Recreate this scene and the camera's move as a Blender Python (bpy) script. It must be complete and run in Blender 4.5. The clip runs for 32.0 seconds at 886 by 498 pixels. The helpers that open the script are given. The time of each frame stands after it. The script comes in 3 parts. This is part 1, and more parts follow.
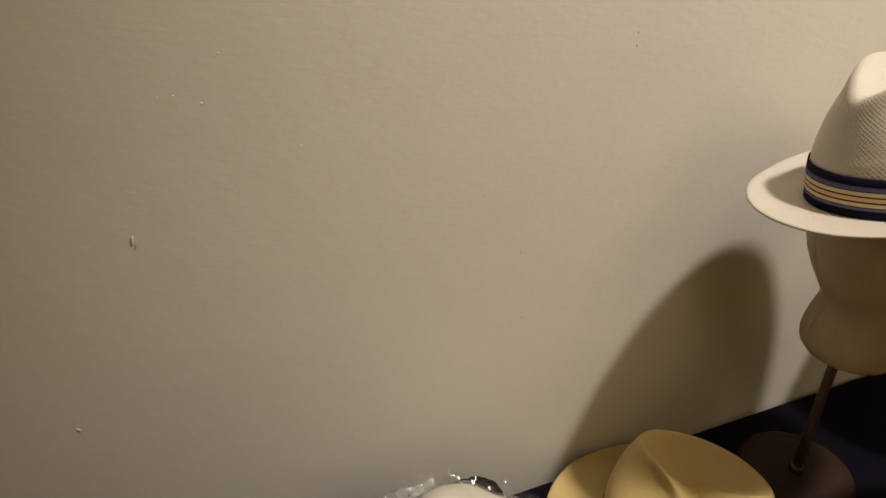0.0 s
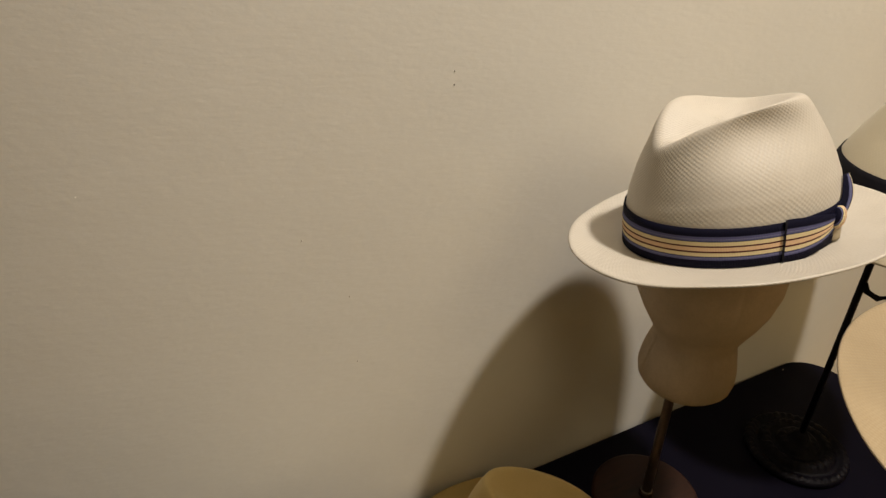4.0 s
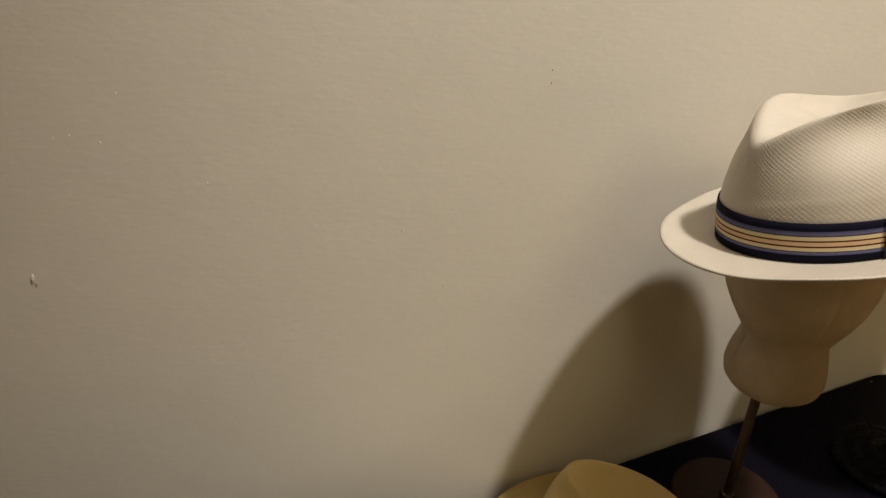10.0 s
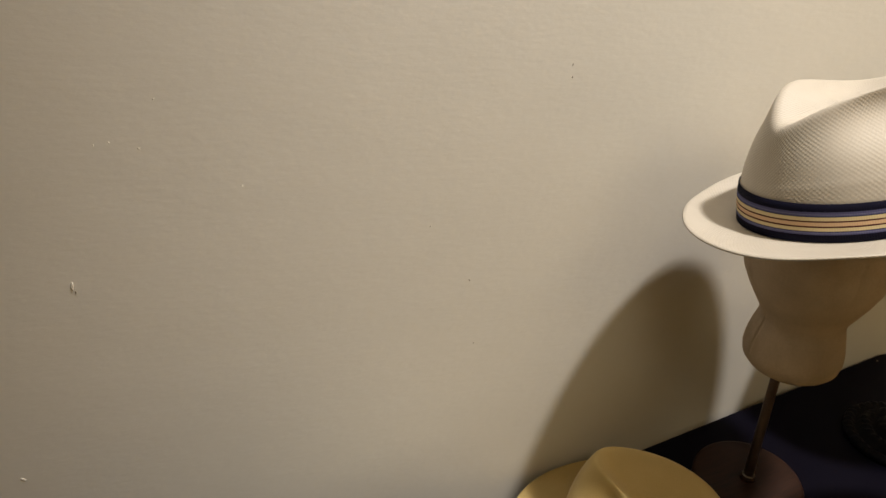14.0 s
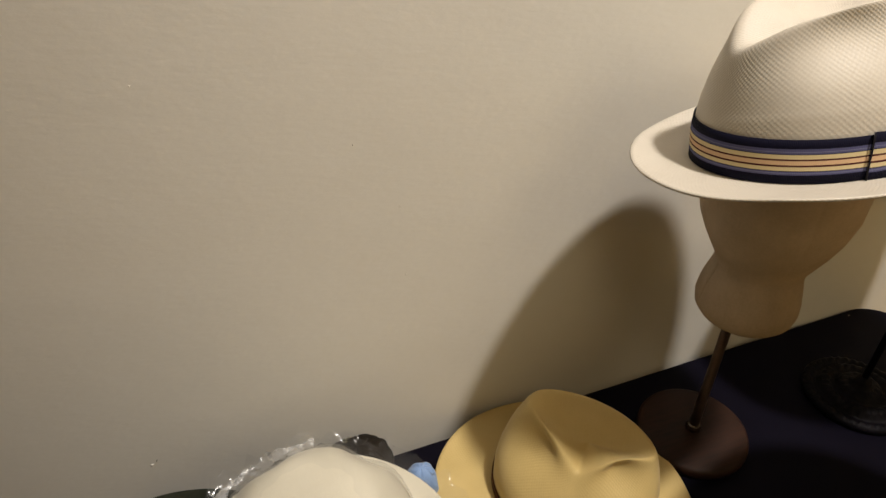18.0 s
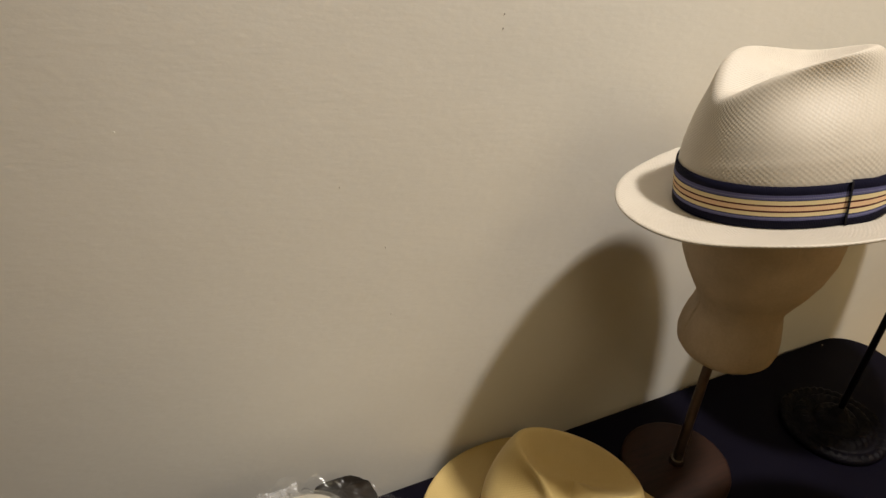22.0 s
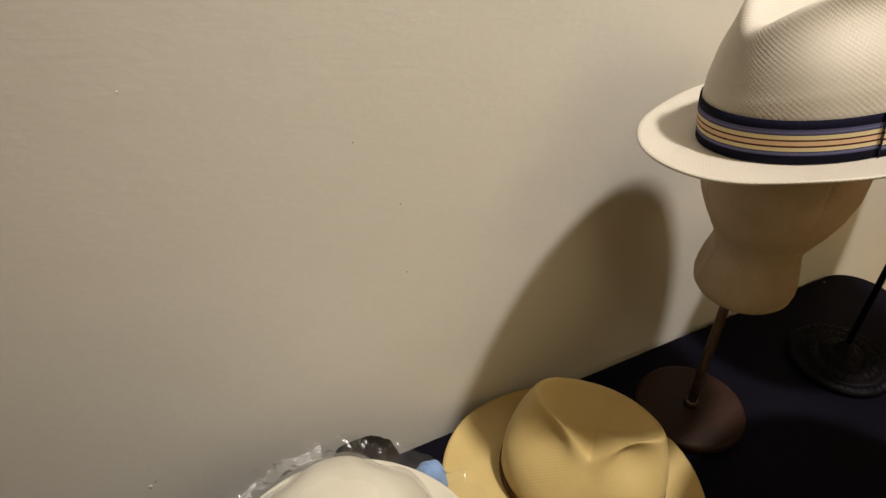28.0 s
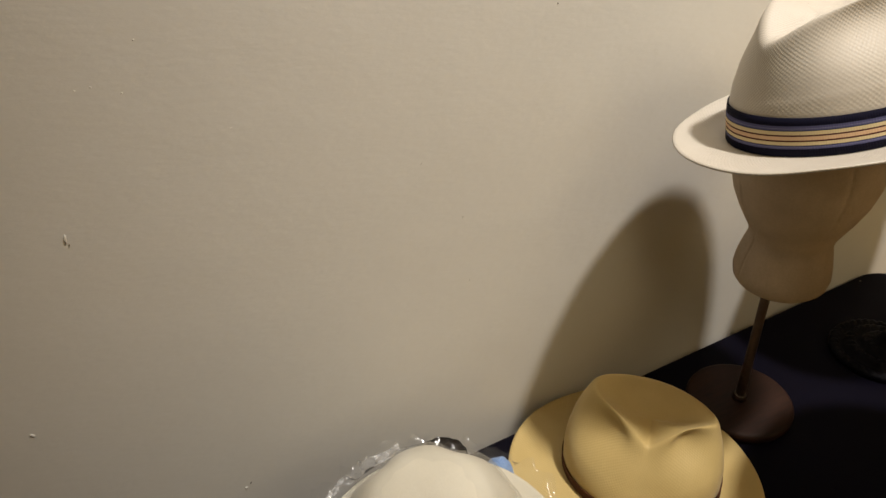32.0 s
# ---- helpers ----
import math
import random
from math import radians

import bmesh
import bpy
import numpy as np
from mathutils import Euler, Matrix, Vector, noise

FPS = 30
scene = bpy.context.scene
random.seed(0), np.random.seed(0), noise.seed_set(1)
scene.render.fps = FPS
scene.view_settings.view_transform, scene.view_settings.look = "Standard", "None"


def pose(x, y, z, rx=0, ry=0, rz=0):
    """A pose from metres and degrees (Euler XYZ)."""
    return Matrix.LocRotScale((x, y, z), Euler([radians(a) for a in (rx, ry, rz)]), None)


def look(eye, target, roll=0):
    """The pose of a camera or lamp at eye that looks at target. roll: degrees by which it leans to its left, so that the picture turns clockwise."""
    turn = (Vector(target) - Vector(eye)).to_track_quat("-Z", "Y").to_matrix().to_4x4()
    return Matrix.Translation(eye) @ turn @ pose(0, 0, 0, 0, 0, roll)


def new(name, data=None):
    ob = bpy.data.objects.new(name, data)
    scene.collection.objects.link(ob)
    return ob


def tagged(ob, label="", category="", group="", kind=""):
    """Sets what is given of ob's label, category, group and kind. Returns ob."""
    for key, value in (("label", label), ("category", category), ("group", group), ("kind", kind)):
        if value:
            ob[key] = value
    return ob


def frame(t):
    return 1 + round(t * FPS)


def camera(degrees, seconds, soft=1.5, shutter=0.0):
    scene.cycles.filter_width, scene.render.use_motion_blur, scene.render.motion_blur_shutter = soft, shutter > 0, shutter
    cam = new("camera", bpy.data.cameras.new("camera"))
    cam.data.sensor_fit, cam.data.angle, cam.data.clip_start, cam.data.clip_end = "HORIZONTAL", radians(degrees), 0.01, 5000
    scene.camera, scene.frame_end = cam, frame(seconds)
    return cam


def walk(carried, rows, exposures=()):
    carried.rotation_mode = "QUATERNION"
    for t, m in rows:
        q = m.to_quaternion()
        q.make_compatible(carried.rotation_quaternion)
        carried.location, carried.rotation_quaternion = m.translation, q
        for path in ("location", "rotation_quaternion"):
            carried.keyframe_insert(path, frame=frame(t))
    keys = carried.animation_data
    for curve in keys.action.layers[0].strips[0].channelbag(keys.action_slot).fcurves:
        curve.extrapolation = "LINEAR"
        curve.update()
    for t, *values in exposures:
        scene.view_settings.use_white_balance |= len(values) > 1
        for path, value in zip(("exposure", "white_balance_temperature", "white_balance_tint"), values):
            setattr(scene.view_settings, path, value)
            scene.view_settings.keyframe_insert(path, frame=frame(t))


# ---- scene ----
cam = camera(68.5, 32.0)
PATH = [
    (0, (-0.59, -0.513, 1.435), (-0.052, 1.132, 0.434), -1.5),
    (0.5, (-0.654, -0.536, 1.416), (0.009, 1.078, 0.439), -2.1),
    (1, (-0.639, -0.514, 1.424), (0.099, 1.041, 0.406), 1.2),
    (2, (-0.448, -0.528, 1.46), (0.078, 1.137, 0.484), 1.2),
    (3, (-0.5, -0.512, 1.45), (0.114, 1.12, 0.471), 0.7),
    (3.5, (-0.493, -0.504, 1.457), (0.268, 1.039, 0.437), 0.9),
    (5.5, (-0.466, -0.508, 1.459), (0.205, 1.116, 0.504), 1.4),
    (6, (-0.478, -0.513, 1.452), (0.16, 1.102, 0.459), -0.6),
    (6.5, (-0.503, -0.499, 1.456), (0.161, 1.065, 0.401), -1.6),
    (7, (-0.518, -0.504, 1.457), (0.192, 1.058, 0.428), -1.8),
    (7.5, (-0.503, -0.501, 1.455), (0.231, 1.052, 0.429), -1.8),
    (8, (-0.488, -0.504, 1.453), (0.232, 1.064, 0.44), 0.3),
    (8.5, (-0.475, -0.506, 1.458), (0.204, 1.087, 0.456), -1.0),
    (9, (-0.466, -0.517, 1.459), (0.18, 1.072, 0.431), -2.3),
    (9.5, (-0.484, -0.516, 1.457), (0.183, 1.092, 0.473), -1.8),
    (10, (-0.526, -0.522, 1.456), (0.064, 1.118, 0.475), -0.5),
    (10.5, (-0.584, -0.503, 1.458), (0.164, 1.085, 0.499), -2.5),
    (11, (-0.613, -0.504, 1.439), (0.257, 1.015, 0.471), -3.0),
    (11.5, (-0.578, -0.514, 1.425), (0.192, 0.979, 0.339), 0.9),
    (12, (-0.503, -0.507, 1.431), (0.078, 1.06, 0.331), 0.7),
    (12.5, (-0.437, -0.503, 1.452), (-0.059, 1.108, 0.329), -1.8),
    (13, (-0.454, -0.508, 1.456), (-0.099, 1.133, 0.37), -1.7),
    (13.5, (-0.518, -0.499, 1.456), (-0.049, 1.106, 0.36), -0.8),
    (14, (-0.569, -0.518, 1.455), (0.065, 1.11, 0.48), -1.9),
    (14.5, (-0.618, -0.486, 1.464), (0.186, 1.036, 0.446), -2.8),
    (16.5, (-0.509, -0.489, 1.43), (0.048, 1.014, 0.235), -2.5),
    (17, (-0.553, -0.496, 1.415), (0.119, 0.981, 0.245), -0.3),
    (17.5, (-0.527, -0.51, 1.416), (0.075, 0.995, 0.245), -0.5),
    (18, (-0.483, -0.508, 1.423), (0.089, 1.025, 0.273), 0.6),
    (18.5, (-0.452, -0.495, 1.431), (-0.035, 1.06, 0.245), 4.0),
    (19, (-0.494, -0.486, 1.434), (0.051, 1.052, 0.278), -1.9),
    (19.5, (-0.565, -0.507, 1.433), (0.131, 0.999, 0.316), -1.1),
    (20, (-0.544, -0.501, 1.422), (0.142, 1.003, 0.295), 2.8),
    (20.5, (-0.461, -0.467, 1.426), (0.021, 1.08, 0.253), 3.3),
    (21, (-0.445, -0.453, 1.434), (0.01, 1.082, 0.236), 0.7),
    (21.5, (-0.49, -0.475, 1.439), (0.145, 1.039, 0.297), 1.4),
    (22, (-0.492, -0.493, 1.437), (0.172, 1.045, 0.345), 1.9),
    (22.5, (-0.475, -0.502, 1.448), (0.106, 1.073, 0.361), -0.7),
    (23, (-0.466, -0.501, 1.451), (0.15, 1.087, 0.402), -1.9),
    (23.5, (-0.459, -0.502, 1.458), (0.142, 1.105, 0.43), -4.3),
    (24, (-0.462, -0.498, 1.455), (0.169, 1.111, 0.448), -2.0),
    (24.5, (-0.475, -0.498, 1.44), (0.154, 1.055, 0.348), -1.0),
    (25, (-0.513, -0.501, 1.425), (0.092, 1.041, 0.304), 0.6),
    (26, (-0.589, -0.489, 1.401), (0.178, 0.941, 0.232), -0.7),
    (26.5, (-0.519, -0.478, 1.42), (0.169, 0.969, 0.221), 0.4),
    (28.5, (-0.52, -0.468, 1.425), (0.178, 0.978, 0.233), 0.5),
    (29, (-0.493, -0.467, 1.43), (0.243, 1.018, 0.312), -0.4),
    (29.5, (-0.471, -0.467, 1.441), (0.246, 1.033, 0.33), -1.7),
    (30, (-0.453, -0.479, 1.442), (0.276, 1.018, 0.335), -2.3),
    (30.5, (-0.415, -0.503, 1.451), (0.156, 1.044, 0.32), -3.8),
    (31, (-0.472, -0.495, 1.44), (0.155, 1.018, 0.293), -1.7),
    (31.5, (-0.524, -0.508, 1.441), (0.1, 1.038, 0.337), -2.2),
    (32, (-0.584, -0.523, 1.439), (0.065, 1.023, 0.348), -4.2),
]
walk(cam, [(t, look(eye, target, roll)) for t, eye, target, roll in PATH], [(0.0, -0.18, 6900, 10), (3.0, -0.20, 6900, 10), (7.0, -0.26, 6850, 10), (8.0, -0.24, 6850, 10), (11.0, -0.24, 6800, 10), (12.0, -0.05, 6700, 10), (14.0, -0.03, 6600, 10), (17.0, 0.02, 6600, 10), (19.0, 0.0, 6750, 10), (20.0, 0.0, 6800, 10), (23.0, -0.09, 6550, 10), (25.0, -0.16, 6750, 10), (26.0, -0.03, 6850, 10), (29.0, 0.02, 6550, 10), (32.0, 0.0, 6550, 10)])

# ---- light ----
world = bpy.data.worlds.new("room_air")
world.use_nodes = True
world.node_tree.nodes["Background"].inputs["Color"].default_value = (0.02, 0.018, 0.015, 1)
world.node_tree.nodes["Background"].inputs["Strength"].default_value = 0.3
scene.world = world

LAMP_AT = (0.345, -0.768, 3.28)


def aimed_spot(name, place, target, watts, colour, radius, cone):
    data = bpy.data.lights.new(name, "SPOT")
    data.energy, data.color, data.shadow_soft_size = watts, colour, radius
    data.spot_size, data.spot_blend = radians(cone), 0.9
    ob = new(name, data)
    ob.matrix_world = look(place, target)
    return ob


aimed_spot("ceiling_downlight", LAMP_AT, (0.03, -0.04, 1.50), 256.0, (1.0, 0.94, 0.872), 0.074, 48)
# Soft fill from an unseen source at the right, after faint second shadows.
aimed_spot("room_fill", (0.75, -2.1, 2.75), (0.36, -0.1, 1.2), 60.0, (1.0, 0.81, 0.51), 0.70, 52)
# Unseen fill added at the left to lift the shaded side of the brim.
aimed_spot("room_fill", (-0.75, -1.5, 3.0), (0.0, -0.15, 1.3), 30.0, (1.0, 0.82, 0.53), 0.35, 32)
# Added spots out of view: they light the floor for warm bounced fill.
for lx, ly in ((0.5, -2.2), (1.2, -1.6), (2.0, -1.7), (1.4, -3.1)):
    aimed_spot("bounce_fill", (lx, ly, 3.28), (lx, ly, 0.0), 240.0, (1.0, 0.82, 0.53), 0.06, 66)
scene.view_settings.exposure = 0.0


# ---- materials ----
class Nodes:
    """Small wrapper to write node trees in short lines."""

    def __init__(self, name):
        self.mat = bpy.data.materials.new(name)
        self.mat.use_nodes = True
        self.tree = self.mat.node_tree
        self.bsdf = self.tree.nodes["Principled BSDF"]

    def add(self, kind, **values):
        n = self.tree.nodes.new(kind)
        for key, value in values.items():
            if key in n.inputs:
                n.inputs[key].default_value = value
        return n

    def link(self, a, b):
        self.tree.links.new(a, b)

    def coords(self, kind="Object"):
        return self.add("ShaderNodeTexCoord").outputs[kind]

    def noise(self, where, scale, detail=3.0, rough=0.55):
        n = self.add("ShaderNodeTexNoise", Scale=scale, Detail=detail, Roughness=rough)
        self.link(where, n.inputs["Vector"])
        return n.outputs["Fac"]

    def math(self, op, a, b=0.0, c=0.0):
        n = self.add("ShaderNodeMath")
        n.operation = op
        for i, v in enumerate((a, b, c)):
            if isinstance(v, (int, float)):
                n.inputs[i].default_value = v
            else:
                self.link(v, n.inputs[i])
        return n.outputs[0]

    def ramp(self, fac, stops, constant=False):
        n = self.add("ShaderNodeValToRGB")
        n.color_ramp.interpolation = "CONSTANT" if constant else "LINEAR"
        while len(n.color_ramp.elements) < len(stops):
            n.color_ramp.elements.new(0.5)
        for e, (p, c) in zip(n.color_ramp.elements, stops):
            e.position, e.color = p, (*c, 1)
        self.link(fac, n.inputs["Fac"])
        return n.outputs["Color"]

    def bump(self, height, strength, distance):
        n = self.add("ShaderNodeBump", Strength=strength, Distance=distance)
        self.link(height, n.inputs["Height"])
        return n

    def set(self, **values):
        for key, value in values.items():
            socket = self.bsdf.inputs[key.replace("_", " ")]
            if hasattr(value, "is_linked"):
                self.link(value, socket)
            else:
                socket.default_value = value
        return self


def mottled(name, low, high, scale, rough, fine=400.0, relief=0.0003, metal=0.0, kind="Object", sheen=0.0, spec=0.5):
    """Plain matter: two colours mixed at a coarse and a fine scale, with fine relief."""
    m = Nodes(name)
    at = m.coords(kind)
    mix = m.math("MULTIPLY_ADD", m.noise(at, fine, 2.0), 0.35, m.math("MULTIPLY", m.noise(at, scale, 4.0), 0.65))
    m.set(Base_Color=m.ramp(mix, [(0.32, low), (0.68, high)]), Metallic=metal, Sheen_Weight=sheen, Specular_IOR_Level=spec)
    m.set(Roughness=m.math("MULTIPLY_ADD", m.noise(at, scale * 2.3), 0.2, rough - 0.1))
    m.set(Normal=m.bump(m.noise(at, fine, 3.0), 0.6, relief).outputs[0])
    return m.mat


def wall_paint():
    m = Nodes("wall_paint")
    at = m.coords()
    tone = m.math("MULTIPLY_ADD", m.noise(at, 40.0, 3.0), 0.3, m.math("MULTIPLY", m.noise(at, 2.2, 5.0), 0.7))
    m.set(Base_Color=m.ramp(tone, [(0.30, (0.655, 0.635, 0.585)), (0.70, (0.69, 0.67, 0.62))]), Roughness=0.62)
    stroke = m.add("ShaderNodeMapping")
    stroke.inputs["Scale"].default_value = (0.5, 1.0, 1.5)
    m.link(at, stroke.inputs["Vector"])
    peel = m.math("MULTIPLY_ADD", m.noise(stroke.outputs[0], 170.0, 3.0), 0.85, m.math("ADD", m.noise(at, 38.0, 2.0), m.math("MULTIPLY", m.noise(at, 9.0, 2.0), 3.0)))
    b = m.bump(peel, 0.5, 0.0005)
    m.set(Normal=b.outputs[0])
    return m.mat


def straw(name, low, high, pitch=0.0031, depth=0.00045, sheen=0.35):
    """Woven straw: UV in metres; two crossing strands, uneven in width."""
    m = Nodes(name)
    uv, at = m.coords("UV"), m.coords()
    sep = m.add("ShaderNodeSeparateXYZ")
    m.link(uv, sep.inputs[0])
    k = 2 * math.pi / pitch * 0.6
    wob = m.math("MULTIPLY_ADD", m.noise(at, 60.0, 2.0), 1.2, m.math("MULTIPLY", m.noise(at, 230.0, 2.0), 0.9))
    p = m.math("MULTIPLY_ADD", sep.outputs[0], k, wob)
    q = m.math("MULTIPLY_ADD", sep.outputs[1], k, wob)
    weave = m.math("MULTIPLY", m.math("SINE", p), m.math("SINE", q))
    fine = m.noise(at, 900.0, 2.0)
    tone = m.math("MULTIPLY_ADD", weave, 0.06, m.math("MULTIPLY_ADD", m.noise(at, 22.0, 4.0), 0.5, m.math("MULTIPLY", fine, 0.4)))
    m.set(Base_Color=m.ramp(tone, [(0.25, low), (0.65, high)]), Roughness=0.48, Sheen_Weight=0.1)
    m.bsdf.inputs["Specular IOR Level"].default_value = sheen
    patchy = m.math("MULTIPLY", weave, m.math("MULTIPLY_ADD", m.noise(at, 30.0, 3.0), 1.6, -0.25))
    m.set(Normal=m.bump(m.math("MULTIPLY_ADD", fine, 0.3, patchy), 0.5, depth).outputs[0])
    return m.mat


def ribbon_stripes():
    """Woven band: UV v runs 0 to 1 across the ribbon from its lower edge."""
    m = Nodes("ribbon_stripes")
    uv, at = m.coords("UV"), m.coords()
    sep = m.add("ShaderNodeSeparateXYZ")
    m.link(uv, sep.inputs[0])
    navy, blue, pale = (0.005, 0.005, 0.016), (0.085, 0.088, 0.185), (0.15, 0.155, 0.28)
    cream, red, peach = (0.62, 0.52, 0.31), (0.06, 0.009, 0.012), (0.62, 0.43, 0.27)
    stops = [(0.0, navy), (0.20, blue), (0.235, pale), (0.255, blue), (0.285, navy), (0.30, cream), (0.39, red),
             (0.43, peach), (0.53, red), (0.57, cream), (0.665, navy), (0.68, blue), (0.72, pale), (0.74, blue), (0.80, navy)]
    colour = m.ramp(sep.outputs[1], stops, True)
    rib = m.math("SINE", m.math("MULTIPLY", sep.outputs[0], 2 * math.pi / 0.0011))
    m.set(Base_Color=colour, Roughness=0.7, Specular_IOR_Level=0.08)
    m.set(Normal=m.bump(m.math("MULTIPLY_ADD", m.noise(at, 1500.0), 0.5, rib), 0.35, 0.0003).outputs[0])
    return m.mat


def wood(name, low, high, gloss):
    m = Nodes(name)
    at = m.coords()
    warp = m.add("ShaderNodeMapping", Scale=(1.0, 9.0, 9.0))
    m.link(at, warp.inputs["Vector"])
    grain = m.noise(warp.outputs[0], 26.0, 6.0, 0.65)
    tone = m.math("MULTIPLY_ADD", m.noise(at, 16.0, 3.0), 0.45, m.math("MULTIPLY", grain, 0.55))
    m.set(Base_Color=m.ramp(tone, [(0.32, low), (0.66, high)]), Roughness=m.math("MULTIPLY_ADD", grain, 0.25, gloss), Specular_IOR_Level=0.2)
    m.set(Normal=m.bump(grain, 0.4, 0.0006).outputs[0])
    return m.mat


def linen():
    m = Nodes("linen_cover")
    uv, at = m.coords("UV"), m.coords()
    sep = m.add("ShaderNodeSeparateXYZ")
    m.link(uv, sep.inputs[0])
    wob = m.math("MULTIPLY", m.noise(at, 90.0, 2.0), 3.0)
    warp = m.math("SINE", m.math("MULTIPLY_ADD", sep.outputs[0], 2 * math.pi / 0.0012, wob))
    weft = m.math("SINE", m.math("MULTIPLY_ADD", sep.outputs[1], 2 * math.pi / 0.0012, wob))
    stretch = m.add("ShaderNodeMapping", Scale=(180.0, 14.0, 1.0))
    m.link(uv, stretch.inputs["Vector"])
    slub = m.noise(stretch.outputs[0], 1.0, 4.0)
    tone = m.math("MULTIPLY_ADD", slub, 0.10, m.math("MULTIPLY_ADD", m.noise(at, 420.0, 2.0), 0.25, m.math("MULTIPLY", m.noise(at, 24.0, 4.0), 0.65)))
    m.set(Base_Color=m.ramp(tone, [(0.3, (0.48, 0.375, 0.26)), (0.7, (0.66, 0.53, 0.385))]), Roughness=0.85, Sheen_Weight=0.0, Specular_IOR_Level=0.2)
    m.set(Normal=m.bump(m.math("ADD", m.math("MULTIPLY", warp, weft), m.math("MULTIPLY", slub, 0.2)), 0.75, 0.0005).outputs[0])
    return m.mat


def clear_film(name="clear_film", cloudy=0.06, shine=0.24):
    """Thin clear wrapping: lets light through, with sharp small glints on its creases."""
    m = Nodes(name)
    at = m.coords()
    out = m.tree.nodes["Material Output"]
    clear, gloss, mix = m.add("ShaderNodeBsdfTransparent"), m.add("ShaderNodeBsdfGlossy", Roughness=0.15), m.add("ShaderNodeMixShader")
    clear.inputs["Color"].default_value = (0.96, 0.96, 0.96, 1)
    fres = m.add("ShaderNodeFresnel", IOR=1.42)
    drawn = m.add("ShaderNodeMapping", Scale=(1.0, 1.0, 0.16))
    m.link(at, drawn.inputs["Vector"])
    b = m.bump(m.math("MULTIPLY_ADD", m.noise(at, 110.0, 3.0), 0.25, m.noise(drawn.outputs[0], 60.0, 3.0)), 0.4, 0.003)
    m.link(b.outputs[0], gloss.inputs["Normal"])
    m.link(b.outputs[0], fres.inputs["Normal"])
    m.link(m.math("MULTIPLY_ADD", fres.outputs[0], shine, 0.03), mix.inputs["Fac"])
    m.link(clear.outputs[0], mix.inputs[1])
    m.link(gloss.outputs[0], mix.inputs[2])
    cloud, both = m.add("ShaderNodeBsdfDiffuse"), m.add("ShaderNodeMixShader")
    cloud.inputs["Color"].default_value = (0.8, 0.8, 0.8, 1)
    m.link(m.math("MULTIPLY", m.math("POWER", m.noise(at, 26.0, 4.0), 3.0), cloudy), both.inputs["Fac"])
    m.link(mix.outputs[0], both.inputs[1])
    m.link(cloud.outputs[0], both.inputs[2])
    m.link(both.outputs[0], out.inputs["Surface"])
    m.tree.nodes.remove(m.bsdf)
    return m.mat


WALL = wall_paint()
SIDE = mottled("taupe_paint", (0.50, 0.44, 0.32), (0.56, 0.49, 0.36), 3.0, 0.8, 120.0, 0.0005)
CEIL = mottled("ceiling_paint", (0.50, 0.46, 0.40), (0.56, 0.52, 0.46), 5.0, 0.8, 120.0, 0.0008)
FLOOR = wood("floor_boards", (0.40, 0.31, 0.17), (0.52, 0.41, 0.24), 0.3)
PAINT = mottled("trim_paint", (0.70, 0.68, 0.63), (0.76, 0.74, 0.69), 6.0, 0.4, 300.0, 0.0002)
BLACK = mottled("black_lacquer", (0.0027, 0.0022, 0.0056), (0.0046, 0.0039, 0.0092), 9.0, 0.5, 500.0, 0.0002, spec=0.05)
IRON = mottled("black_iron", (0.0016, 0.0013, 0.0026), (0.0052, 0.0042, 0.0072), 60.0, 0.42, 420.0, 0.0022, 0.0, spec=0.10)
STRAW_CREAM = straw("straw_cream", (0.47, 0.425, 0.36), (0.57, 0.525, 0.455), 0.0026, 0.00034)
STRAW_PALE = straw("straw_pale", (0.44, 0.385, 0.275), (0.52, 0.46, 0.34), 0.0030, 0.00012)
STRAW_SAND = straw("straw_sand", (0.36, 0.27, 0.16), (0.45, 0.35, 0.22), 0.0030, 0.0003)
STRAW_TAN = straw("straw_tan", (0.47, 0.345, 0.135), (0.57, 0.43, 0.185), 0.0024, 0.00018, 0.25)
STRAW_WHITE = straw("straw_white", (0.55, 0.51, 0.41), (0.66, 0.62, 0.51), 0.0024, 0.0002, 0.3)
STRIPES = ribbon_stripes()
BLACK_RIBBON = mottled("black_ribbon", (0.004, 0.004, 0.007), (0.009, 0.008, 0.011), 60.0, 0.7, 1500.0, 0.0002, spec=0.1)
BROWN_RIBBON = mottled("brown_ribbon", (0.060, 0.021, 0.008), (0.10, 0.038, 0.015), 60.0, 0.7, 1500.0, 0.0002, spec=0.15)
TAN_STITCH = mottled("cream_thread", (0.20, 0.16, 0.10), (0.38, 0.32, 0.22), 200.0, 0.7, 900.0, 0.0004)
LINEN = linen()
WALNUT = wood("dark_walnut", (0.009, 0.0042, 0.0030), (0.034, 0.0138, 0.0085), 0.45)
BRONZE = mottled("bronze_tube", (0.085, 0.060, 0.050), (0.14, 0.10, 0.084), 40.0, 0.42, 300.0, 0.0001, 0.6)
STEEL = mottled("worn_steel", (0.16, 0.14, 0.12), (0.28, 0.25, 0.22), 60.0, 0.32, 400.0, 0.0001, 1.0)
FELT_BLACK = mottled("black_felt", (0.010, 0.012, 0.008), (0.026, 0.028, 0.018), 30.0, 0.9, 700.0, 0.0008, sheen=0.04, spec=0.15)
FELT_BROWN = mottled("dark_brown_felt", (0.006, 0.005, 0.004), (0.024, 0.018, 0.013), 45.0, 0.9, 500.0, 0.001, sheen=0.0, spec=0.1)
BLUE_CLOTH = mottled("light_blue_cloth", (0.16, 0.27, 0.52), (0.22, 0.36, 0.62), 40.0, 0.8, 900.0, 0.0005, sheen=0.2)
